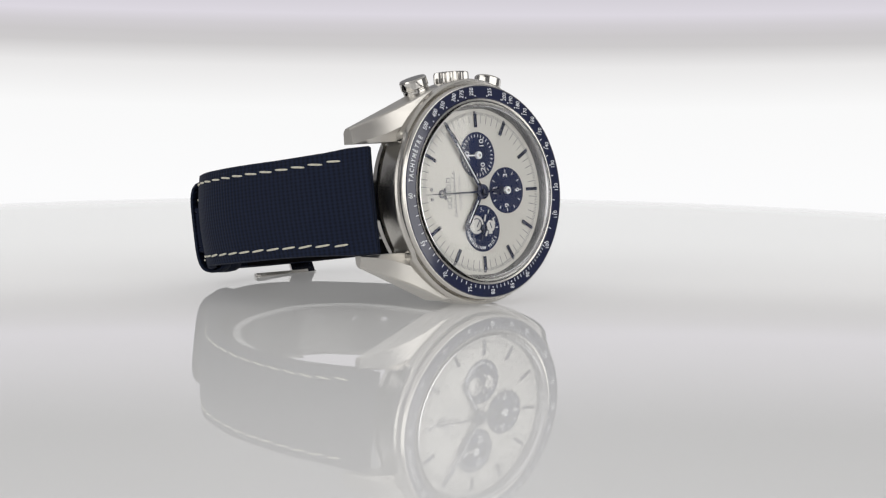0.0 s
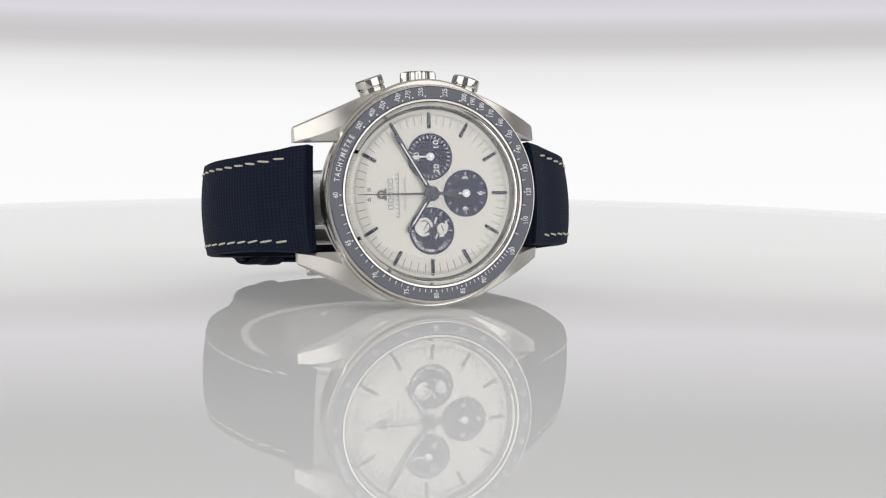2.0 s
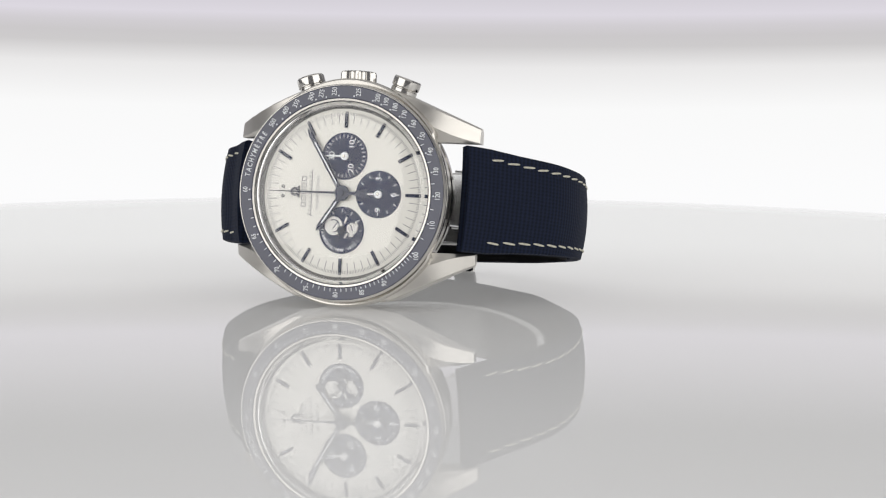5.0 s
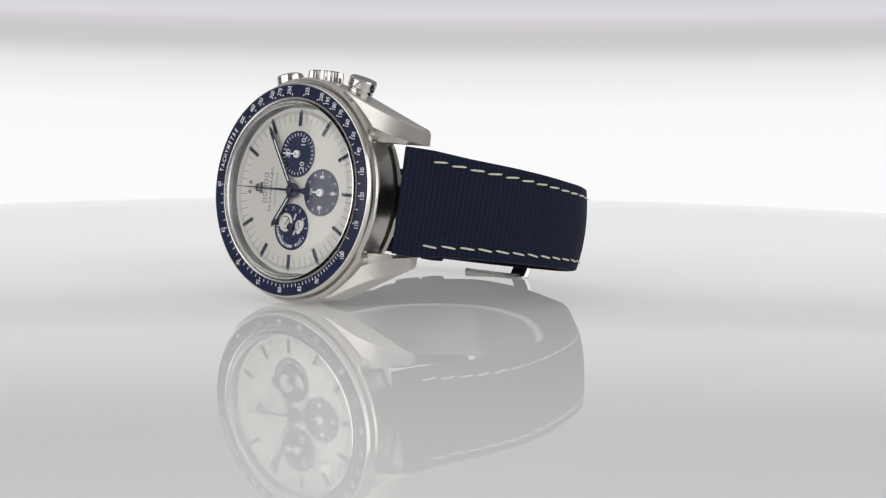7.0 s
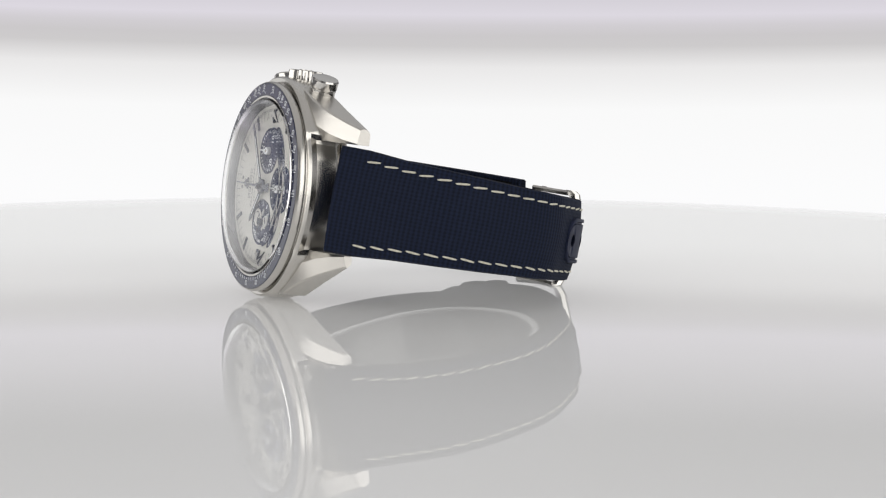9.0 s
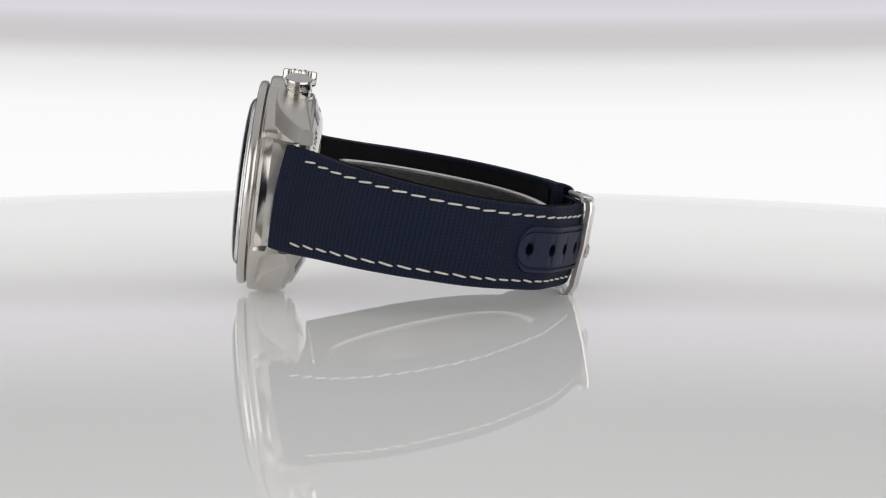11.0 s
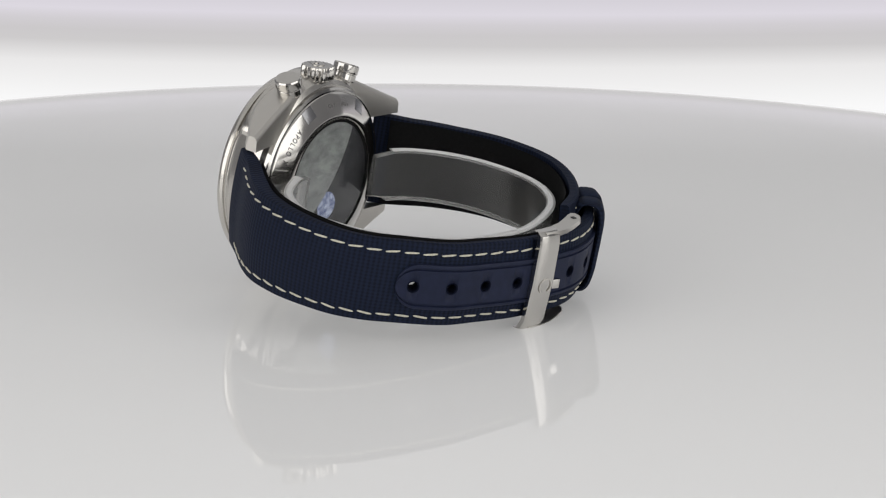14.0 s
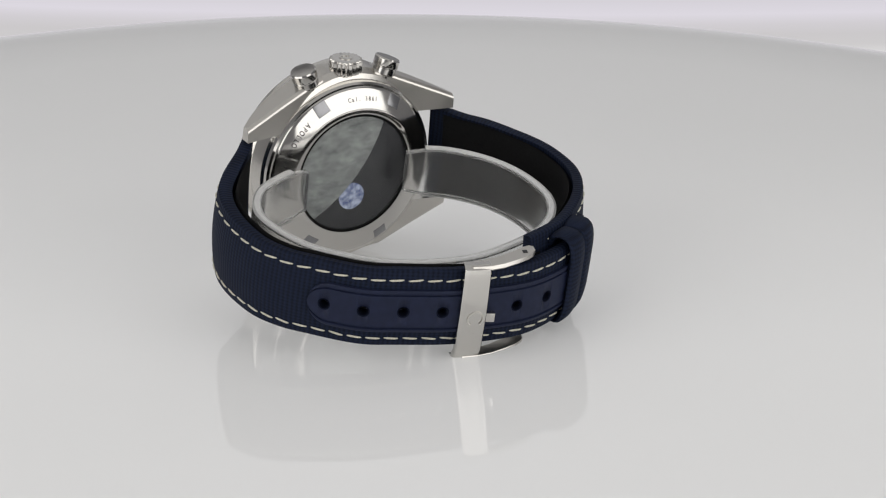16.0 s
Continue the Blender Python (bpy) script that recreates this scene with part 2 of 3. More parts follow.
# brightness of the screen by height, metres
# above 0.093 unseen: painted dark, then pale, for the table's reflection
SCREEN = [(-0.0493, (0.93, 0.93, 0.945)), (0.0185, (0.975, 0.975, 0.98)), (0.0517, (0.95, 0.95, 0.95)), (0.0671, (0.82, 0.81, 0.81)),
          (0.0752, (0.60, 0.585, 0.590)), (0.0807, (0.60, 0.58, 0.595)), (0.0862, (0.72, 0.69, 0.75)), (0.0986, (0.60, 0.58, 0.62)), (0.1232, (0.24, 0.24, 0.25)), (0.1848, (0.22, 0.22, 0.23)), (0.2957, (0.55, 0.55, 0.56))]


def turntable():
    top = new("turntable")
    tagged(top, "round glossy white turntable plate with a rounded rim and an added glow", "turntable", kind="structure")
    r = TABLE_R
    rim = [(r - 60 * (1 - math.sin(k * math.pi / 56)), -0.02 - 5.0 * (1 - math.cos(k * math.pi / 56))) for k in range(29)]
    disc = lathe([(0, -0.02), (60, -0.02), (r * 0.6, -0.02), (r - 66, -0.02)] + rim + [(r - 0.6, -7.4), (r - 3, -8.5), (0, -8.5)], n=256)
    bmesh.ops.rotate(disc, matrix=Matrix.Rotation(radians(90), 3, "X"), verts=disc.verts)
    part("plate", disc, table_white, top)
    foot = lathe([(0, -8.5), (90, -8.5), (90, -20), (45, -30), (45, -850), (160, -870), (160, -900), (0, -900)], n=64)
    bmesh.ops.rotate(foot, matrix=Matrix.Rotation(radians(90), 3, "X"), verts=foot.verts)
    part("pedestal", foot, room_white, top)
    return top


TABLE_R = 257.0

studio()
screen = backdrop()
table = turntable()

# ---- the watch: its own axes have x to six o'clock, z to the crown, y to the wrist; the dial lies at y = 0 ----
watch = new("wristwatch")
tagged(watch, "steel chronograph with blue bezel, silver dial and navy fabric strap", "wristwatch")


def case_shape(a, r, y):
    """Outline of the middle case: fuller on the crown's side, undercut between the lugs."""
    if r < 17.5:
        return r
    guard = max(0.0, math.sin(a))
    between = min(1.0, max(0.0, (abs(math.cos(a)) - 0.825) / 0.03))
    cut = between * min(1.0, max(0.0, (y - 1.7) / 0.6)) * 1.4
    cut += 0.5 * between * (1 if r > 20 and y < 2.0 else 0)
    return max(17.05, r + (0.95 * guard ** 6 + 0.62 * max(0.0, -math.sin(a)) ** 4) * (1 if r > 20 else 0.6) - cut)


def build_case():
    bm = lathe([(17.0, 0.9), (19.6, 0.9), (19.65, 0.15), (20.1, 0.05), (20.4, 0.35), (20.5, 0.9), (20.5, 2.3), (20.4, 4.2), (20.35, 6.2), (19.7, 7.4), (18.8, 7.9), (17.0, 7.9)], n=192, shape=case_shape)
    body = part("case", bm, case_steel, watch, "satin steel case with four twisted lugs", sharp=20)
    for sx in (-1, 1):
        for sz in (-1, 1):
            rows = []
            for x, yf, yb in ((6.0, 1.30, 7.2), (9.5, 1.32, 7.6), (13.0, 1.5, 8.1), (16.0, 2.2, 8.5), (19.0, 3.7, 9.0), (21.5, 5.4, 9.4), (23.7, 7.3, 9.8)):
                yb -= 0.035 * x if sz < 0 else 0.0
                zo = 13.6 + (22.7 - x) * 0.425 if sz > 0 else 12.9 + (22.7 - x) * 0.50
                zo = min(zo, 20.2 if sz > 0 else 20.0)
                zi = 10.25
                rid = zi + (zo - zi) * (0.80 - 0.74 * min(1.0, max(0.0, (x - 8) / 15.8)))
                s = [(zi, yf + 2.1 - (x - 6) * 0.105), (rid, yf), (zo - 0.25, yf + 0.5), (zo, yf + 0.85), (zo, yb - 0.7), (zo - 0.5, yb - 0.15), (zo - 0.9, yb), (zi, yb)]
                rows.append([(sx * x, y, sz * z) for z, y in s])
            bm = loft(rows)
            tip = [f for f in bm.faces if all(abs(abs(v.co.x) - 23.8) < 1e-4 for v in f.verts)]
            bmesh.ops.bevel(bm, geom=[e for f in tip for e in f.edges], offset=0.22, segments=2, affect="EDGES")
            part("lug", bm, brushed, body, sharp=14)
    return body


case = build_case()


def build_bezel():
    bez = part("bezel", lathe([(16.95, -1.75), (17.05, -2.0), (17.4, -2.05), (17.42, -1.8), (19.82, -1.65), (19.84, -1.9), (19.96, -1.87), (20.12, -1.62), (20.2, -1.2), (20.18, -0.75), (20.08, -0.5), (19.75, -0.35), (19.55, -0.1), (19.55, 0.95), (16.95, 0.95)], n=192), case_steel, watch, "polished steel bezel with stepped edge", sharp=25)
    ins = part("bezel_insert", lathe([(17.44, -1.98), (17.6, -2.06), (19.7, -2.005), (19.81, -1.92), (19.81, -1.5), (17.44, -1.5)], n=192), blue_ceramic, bez, "glossy blue ceramic ring with white scale", sharp=25)

    def lie(theta, r, turn, lift=0.012):
        """A frame on the sloping ring."""
        y = -2.06 + (r - 17.6) * 0.0262 - lift
        tilt = Matrix.Rotation(math.atan(0.0262), 3, Vector((math.sin(radians(theta)), 0, math.cos(radians(theta))))).to_4x4()
        f = dial_frame(theta, r, 0, turn)
        loc = clock(theta, r, y)
        f.translation = (0, 0, 0)
        return Matrix.Translation(loc) @ tilt.inverted() @ f
    for v in (60, 65, 70, 75, 80, 85, 90, 100, 110, 120, 130, 140, 150, 160, 170, 180, 190, 200, 225, 250, 275, 300, 350, 400, 500):
        th = (21600.0 / v) % 360
        dev = 26 * math.sin(radians(2 * th)) if th < 90 else (8 if 100 < th < 165 else (-12 if 290 < th < 350 else 0))
        lettering("numeral", str(v), 1.36, lie(th + (2.4 if th > 90 else -2.4) * max(0.0, math.sin(radians(th))) ** 2, 18.80, dev), white_print, ins, stretch=0.76, depth=0.008, bold=0.010)
    word = "TACHYMÈTRE"
    for i, ch in enumerate(word):
        th = 8.6 + i * 2.85
        lettering("letter", ch, 1.42, lie(th, 18.65, th), white_print, ins, stretch=0.74, depth=0.008, bold=0.02)
    dots = bmesh.new()
    marks = []
    v = 60.0
    while v <= 100:
        marks.append((v, v % 5 == 0))
        v += 1
    for v in (105, 110, 115, 120, 125, 130, 135, 140, 145, 150, 160, 170, 180, 190, 200, 225, 250, 275, 300, 350, 400, 450, 500):
        marks.append((v, v not in (105, 115, 125, 135, 145)))
    for v, dot in marks:
        th = (21600.0 / v) % 360
        if dot:
            own = bmesh.new()
            bmesh.ops.create_circle(own, cap_ends=True, segments=10, radius=0.155)
            bmesh.ops.transform(own, matrix=lie(th, 17.95, th, 0.02), verts=own.verts)
            join(dots, own)
        else:
            box(0.14, 0.62, 0.016, m=lie(th, 17.95, th), bm=dots)
    tagged(part("scale_marks", dots, white_print, ins), kind="stuff")
    return bez


bezel = build_bezel()


def build_dial():
    d = part("dial", lathe([(0, 0), (5, 0), (15.9, 0), (15.9, 0.5), (0, 0.5)], n=128), silver_dial, watch, "silver dial with three blue registers")
    part("rehaut", lathe([(15.75, 0.02), (15.77, -0.15), (16.75, -1.7), (16.94, -1.75), (16.94, 0.5), (15.75, 0.5)], n=128), rehaut_steel, watch, "satin grey flange round the dial")
    # minute and fifth-second strokes
    ticks = bmesh.new()
    for i in range(300):
        th = i * 1.2
        if i % 25 == 0:
            continue
        if i % 5 == 0:
            box(0.12, 2.1, 0.012, m=dial_frame(th, 13.95, -0.008), bm=ticks)
        else:
            box(0.085, 0.6, 0.012, m=dial_frame(th, 14.7, -0.008), bm=ticks)
    tagged(part("minute_track", ticks, pale_print, d), kind="stuff")
    bar = part("index", box(0.62, 2.65, 0.26, bevel=0.07), blue_steel, d)
    first = True
    for h in range(12):
        if h == 0:
            continue
        m = dial_frame(h * 30, 13.4, -0.13)
        if first:
            loc, rot, _ = m.decompose()
            bar.matrix_basis = Matrix.LocRotScale(loc * MM, rot, None)
            first = False
        else:
            clone(bar, d, m)
        lume = prism([(-0.28, 14.8), (0.28, 14.8), (0.28, 15.15), (-0.28, 15.15)], -0.03, 0.0)
        bmesh.ops.transform(lume, matrix=Matrix.Rotation(radians(h * 30 - 90), 4, "Y"), verts=lume.verts)
        part("lume_tip", lume, grey_print, d)
    for s in (-1, 1):
        dot = lathe([(0.16, -0.10), (0.34, -0.10), (0.34, 0.0), (0.16, 0.0)], n=20)
        bmesh.ops.translate(dot, vec=(-11.9, 0, s * 0.9), verts=dot.verts)
        part("numeral_dot", dot, grey_print, d)
    # maker's emblem and words as plain shapes
    em = lathe([(0.42, -0.30), (0.80, -0.30), (0.80, 0.0), (0.42, 0.0)], n=40, span=300, start=-150)
    bmesh.ops.translate(em, vec=(-9.55, 0, 0), verts=em.verts)
    box(0.36, 0.95, 0.28, bevel=0.05, m=Matrix.Translation((-8.8, -0.14, 0.62)) @ Matrix.Rotation(radians(90), 4, "X"), bm=em)
    box(0.36, 0.95, 0.28, bevel=0.05, m=Matrix.Translation((-8.8, -0.14, -0.62)) @ Matrix.Rotation(radians(90), 4, "X"), bm=em)
    part("emblem", em, grey_print, d, "dark applied emblem")
    for i in range(5):
        z = -2.35 + i * 1.2
        bm = bmesh.new()
        for x, w in ((-8.2, 0.14), (-7.35, 0.14)):
            box(w, 0.03, 0.86, m=Matrix.Translation((x, -0.015, z)), bm=bm)
        for zz in (z - 0.37, z + 0.37):
            box(0.9, 0.03, 0.13, m=Matrix.Translation((-7.78, -0.017, zz)), bm=bm)
        part("word_bar", bm, grey_print, d)
    wave = bmesh.new()
    for i in range(11):
        z = -4.2 + i * 0.78
        box(0.62 + 0.35 * (i in (0, 9)), 0.02, 0.16, m=Matrix.Translation((-6.45, -0.01, z)) @ Matrix.Rotation(radians(22), 4, "Y"), bm=wave)
        box(0.12, 0.02, 0.62, m=Matrix.Translation((-6.22, -0.01, z + 0.3)) @ Matrix.Rotation(radians(10), 4, "Y"), bm=wave)
    part("word_bar", wave, grey_print, d)
    lettering("dial_lettering", "PROFESSIONAL", 0.78, dial_frame(0, 5.0, -0.01), grey_print, d, depth=0.006, spacing=1.25, label="small grey lettering")
    # registers
    for th, kind in ((90, "thirty"), (180, "twelve"), (270, "seconds")):
        c = clock(th, 6.85)
        prof = [(0, 0.04), (4.15, 0.04), (4.3, -0.03), (4.38, -0.02), (4.38, 0.2), (0, 0.2)]
        prof = [(r, y - 0.05) for r, y in prof]
        bm = lathe(prof, n=72)
        bmesh.ops.translate(bm, vec=c, verts=bm.verts)
        sub = part("register", bm, blue_enamel, d, "sunken dark blue register")
        fine = bmesh.new()
        n = {"thirty": 30, "twelve": 12, "seconds": 12}[kind]
        ln = {"thirty": 0.55, "twelve": 0.62, "seconds": 0.55}[kind]
        for i in range(n):
            t = i * 360.0 / n
            box(0.15, ln, 0.02, m=Matrix.Translation(c) @ dial_frame(t, 3.85 - ln / 2 + 0.1, -0.025), bm=fine)
        tagged(part("register_marks", fine, white_print, sub), kind="stuff")
        words = {"thirty": ((120, "10"), (240, "20"), (0, "30")), "twelve": ((90, "3"), (180, "6"), (270, "9"), (0, "12")), "seconds": ()}[kind]
        for t, w in words:
            if kind == "thirty":
                rr = 2.55
            else:
                rr = 2.85
            f = Matrix.Translation(c) @ dial_frame(t, rr, -0.03, 0)
            lettering("numeral", w, 1.55, f, white_print, sub, depth=0.008, stretch=1.12, bold=0.01)
        hand_mat = white_print if kind != "seconds" else blue_steel
        hub = prism(ring_points(0.72, 28, c.x, c.z), -0.62, -0.02, bevel=0.06)
        length = 3.5 if kind != "seconds" else 2.2
        t = {"thirty": 0, "twelve": 0, "seconds": 285}[kind]
        box(0.30, length, 0.1, bevel=0.03, m=Matrix.Translation(c) @ dial_frame(t, length / 2, -0.45), bm=hub)
        h = part("register_hand", hub, hand_mat, sub)
        part("pin", prism(ring_points(0.28, 16, c.x, c.z), -0.72, -0.6, bevel=0.03), steel if kind != "seconds" else blue_steel, sub)
        if kind == "seconds":
            # plain silver relief in place of the picture
            rel = prism([(c.x + x, c.z + z) for x, z in ring_points(1.75, 36, -1.55, 0.75)], -0.22, 0.0, bevel=0.10)
            part("medallion", rel, silver_relief, sub, "round silver relief")
            rel = prism([(c.x + x, c.z + z) for x, z in ring_points(1.15, 7, 2.05, 0.35)], -0.20, 0.0, bevel=0.10)
            part("medallion", rel, silver_relief, sub, "small faceted silver relief")
            arc = lathe([(1.05, -0.26), (1.22, -0.26), (1.22, -0.1), (1.05, -0.1)], n=30, span=210, start=60)
            bmesh.ops.translate(arc, vec=(c.x - 1.55, 0, c.z + 0.75), verts=arc.verts)
            part("medallion_inlay", arc, blue_enamel, sub)
            for dx, dz, w, h, t in ((-1.2, 0.9, 0.16, 1.5, 35), (2.0, 0.5, 0.14, 1.2, -20)):
                part("medallion_inlay", box(w, 0.2, h, m=Matrix.Translation((c.x + dx, -0.16, c.z + dz)) @ Matrix.Rotation(radians(t), 4, "Y")), blue_enamel, sub)
            for dx, dz, w, h, t in ((0.75, 1.9, 0.35, 1.3, 20), (2.9, 1.25, 0.3, 1.2, -25), (0.9, -1.0, 0.32, 1.1, 30), (1.9, -0.9, 0.9, 0.5, 0)):
                part("medallion", box(w, 0.2, h, bevel=0.06, m=Matrix.Translation((c.x + dx, -0.1, c.z + dz)) @ Matrix.Rotation(radians(t), 4, "Y")), silver_relief, sub)
            word = "50th ANNIVERSARY"
            for i, ch in enumerate(word):
                if ch == " ":
                    continue
                tt = 222 + i * 8.6
                lettering("letter", ch, 0.82, Matrix.Translation(c) @ dial_frame(tt, 3.62, -0.03), white_print, sub, depth=0.006, bold=0.01)
            star = bmesh.new()
            rnd = random.Random(5)
            for i in range(16):
                a, q = rnd.uniform(-60, 230), rnd.uniform(2.2, 3.4)
                p = clock(a + 100, q)
                prism(ring_points(rnd.uniform(0.06, 0.12), 8, c.x + p.x, c.z + p.z), -0.05, -0.01, bm=star)
            tagged(part("star_dots", star, white_print, sub), kind="stuff")
    return d


dial = build_dial()


def build_hands():
    def pointed(length, w, y0, y1, theta, tail):
        pts = [(-w * 0.38, -tail), (w * 0.38, -tail), (w * 0.5, 0), (w * 0.5, length * 0.9), (0.0, length), (-w * 0.5, length * 0.9), (-w * 0.5, 0)]
        bm = prism([(-z, x) for x, z in pts], y0, y1, bevel=0.04)
        bmesh.ops.rotate(bm, matrix=Matrix.Rotation(radians(theta), 3, "Y"), verts=bm.verts)
        return bm
    hub = prism(ring_points(1.42, 40), -1.0, -0.5, bevel=0.1)
    prism(ring_points(0.6, 28), -1.75, -1.0, bm=hub, bevel=0.08)
    part("hand_hub", hub, blue_steel, watch, "dark blue hand hub")
    for length, w, y0, y1, th in ((8.7, 1.0, -0.66, -0.50, -56), (13.9, 0.92, -0.92, -0.78, 58.2)):
        h = part("hour_hand" if length < 10 else "minute_hand", pointed(length, w, y0, y1, th, 1.0), blue_steel, watch, "dark blue baton hand")
        lu = bmesh.new()
        pts = [(-0.11, 2.0), (0.11, 2.0), (0.11, length * 0.78), (-0.11, length * 0.78)]
        prism([(-z, x) for x, z in pts], y0 - 0.02, y0 + 0.02, bm=lu)
        bmesh.ops.rotate(lu, matrix=Matrix.Rotation(radians(th), 3, "Y"), verts=lu.verts)
        part("lume_strip", lu, white_print, h, "pale inlay")
    sweep = prism([(14.3 * -1, -0.05), (-14.3, 0.05), (-1, 0.22), (2.2, 0.28), (4.6, 0.85), (5.0, 0.85), (5.0, -0.85), (4.6, -0.85), (2.2, -0.28), (-1, -0.22)], -1.28, -1.16)
    part("chronograph_hand", sweep, blue_steel, watch, "long blue sweep hand with flared tail")


build_hands()
dome = lathe([(0, -4.35), (6, -4.25), (11, -3.98), (14.4, -3.66), (15.6, -3.42), (16.3, -3.0), (16.65, -2.4), (16.85, -1.8), (16.0, -1.8), (15.75, -2.3), (15.3, -2.6), (14.2, -2.82), (11, -3.1), (6, -3.36), (0, -3.45)], n=128)
crystal = part("crystal", dome, dome_glass, watch, "clear domed watch glass")
crystal.visible_shadow = False


def build_crown():
    pts = []
    teeth = 22
    for i in range(teeth * 6):
        a = 2 * math.pi * i / (teeth * 6)
        pts.append((3.2 + 0.17 * math.cos(a * teeth)) * Vector((math.cos(a), math.sin(a))))
    rows = []
    for z, k in ((20.05, 0.80), (20.35, 0.97), (20.65, 1.0), (22.65, 1.0), (23.00, 0.96), (23.10, 0.88)):
        rows.append([(p.x * k, 5.4 + p.y * k, z) for p in pts])
    crown = part("crown", loft(rows), steel, watch, "fluted polished steel crown", sharp=25)
    em = lathe([(0.9, 0), (1.3, 0), (1.3, 0.18), (0.9, 0.18)], n=40, span=300, start=30)
    bmesh.ops.rotate(em, matrix=Matrix.Rotation(radians(90), 3, "X"), verts=em.verts)
    bmesh.ops.translate(em, vec=(0, 5.4, 23.05), verts=em.verts)
    part("emblem", em, brushed, crown, "raised emblem on the crown")


build_crown()


def build_pushers():
    prof = [(0.0, -3.6), (2.0, -3.6), (2.0, -2.3), (2.35, -2.15), (2.5, -1.9), (2.5, -0.75), (2.4, -0.65), (2.4, -0.5), (2.6, -0.4), (2.65, -0.2), (2.65, 1.1), (2.45, 1.4), (0.0, 1.45)]
    for s in (-1, 1):
        bm = lathe(prof, n=64)
        bmesh.ops.rotate(bm, matrix=Matrix.Rotation(radians(90), 3, "X"), verts=bm.verts)
        bmesh.ops.rotate(bm, matrix=Matrix.Rotation(radians(s * 19), 3, "Y"), verts=bm.verts)
        bmesh.ops.translate(bm, vec=(s * 9.35, 5.5, 20.6), verts=bm.verts)
        part("pusher", bm, steel, watch, "round polished steel push-button", sharp=28)


build_pushers()


def build_back():
    back = part("caseback", lathe([(13.5, 7.5), (18.9, 7.5), (18.9, 8.5), (18.5, 8.9), (18.1, 8.9), (17.9, 9.2), (17.6, 9.35), (14.3, 10.85), (13.3, 11.05), (12.9, 10.98), (12.75, 10.4), (12.75, 7.5)], n=160), steel, watch, "polished steel caseback ring with notches")
    slope = math.atan2(1.5, 3.3)

    def lie(theta, r, flip=False, lift=0.02):
        y = 9.35 + (17.6 - r) * (1.5 / 3.3) + lift
        out = Vector((-math.cos(radians(theta)), 0, math.sin(radians(theta))))
        n = (Vector((0, 1, 0)) * math.cos(slope) + out * math.sin(slope)).normalized()
        up = (out - n * out.dot(n)).normalized() * (-1 if flip else 1)
        right = up.cross(n)
        m = Matrix((right, up, n)).transposed().to_4x4()
        return Matrix.Translation(out * r + Vector((0, y, 0))) @ m
    # notches are not cut: inlays whose darker steel carries the recess's shade
    for i in range(6):
        part("notch", box(2.9, 2.7, 0.9, bevel=0.12, m=lie(57 + i * 60, 16.55, lift=-0.41)), rehaut_steel, back, "milled notch drawn as a darker steel inlay")
    for text, th, r, flip, size, step in (("APOLLO XIII", 149, 16.0, True, 1.55, 3.45), ("Cal. 3861", 84, 15.9, False, 1.25, 2.8)):
        for i, ch in enumerate(text):
            if ch == " ":
                continue
            k = i - (len(text) - 1) / 2
            lettering("letter", ch, size, lie(th + (k if flip else -k) * step, r, flip), black_print if flip else engraved_grey, back, depth=0.012, stretch=0.78, bold=0.02)
    disc = part("back_disc", lathe([(0, 10.2), (12.7, 10.2), (12.7, 9.6), (0, 9.6)], n=96), dark_disc, back, "dark disc behind the back glass")
    cx, cz, cr = 23.6, 18.9, 31.4
    rim = [(x, z) for x, z in ring_points(12.2, 240) if (x - cx) ** 2 + (z - cz) ** 2 < cr ** 2]
    rim.sort(key=lambda p: (math.degrees(math.atan2(p[1], p[0])) - 215) % 360)
    arc = [(cx + cr * math.cos(radians(t)), cz + cr * math.sin(radians(t))) for t in np.arange(170.0, 260.0, 0.8)]
    arc = [p for p in arc if p[0] ** 2 + p[1] ** 2 < 12.15 ** 2]
    arc.sort(key=lambda p: (p[0] - rim[-1][0]) ** 2 + (p[1] - rim[-1][1]) ** 2)
    part("moon_relief", prism(rim + arc, 10.2, 10.32), moon_grey, disc, "grey cratered moon surface")
    part("planet_disc", prism(ring_points(2.9, 40, 0.1, -5.2), 10.2, 10.30), planet_blue, disc, "small blue and white planet")
    part("gasket", lathe([(12.34, 10.86), (12.72, 10.86), (12.72, 10.3), (12.34, 10.3)], n=96), black_lining, back, "thin black gasket round the back glass")
    g = part("back_glass", lathe([(0, 10.92), (12.0, 10.92), (12.3, 10.8), (12.3, 10.5), (0, 10.5)], n=96), sapphire, back, "clear flat back glass")
    g.visible_shadow = False


dark_disc = material("dark_back_disc", (0.020, 0.021, 0.024), 0.55)
mottled(dark_disc, (0.013, 0.014, 0.017), (0.030, 0.031, 0.034), 420)
moon_grey = material("moon_grey", (0.25, 0.26, 0.26), 0.38, 0.35)
nz = mottled(moon_grey, (0.17, 0.18, 0.18), (0.36, 0.38, 0.37), 420, detail=7, stretch=(1.0, 1, 1.7))
pits = node(moon_grey, "ShaderNodeTexVoronoi", Scale=900.0, Randomness=1.0)
rim = node(moon_grey, "ShaderNodeMapRange", From_Min=0.05, From_Max=0.30)
link(moon_grey, pits, "Distance", rim, "Value")
bump(moon_grey, rim, "Result", 0.5, 0.0003)
spots = node(moon_grey, "ShaderNodeTexVoronoi", Scale=480.0, Randomness=1.0)
shade = node(moon_grey, "ShaderNodeMapRange", From_Min=0.12, From_Max=0.34, To_Min=0.35, To_Max=1.0)
link(moon_grey, spots, "Distance", shade, "Value")
both = moon_grey.node_tree.nodes.new("ShaderNodeVectorMath")
both.operation = "MULTIPLY"
moon_ramp = [q for q in moon_grey.node_tree.nodes if q.type == "VALTORGB"][0]
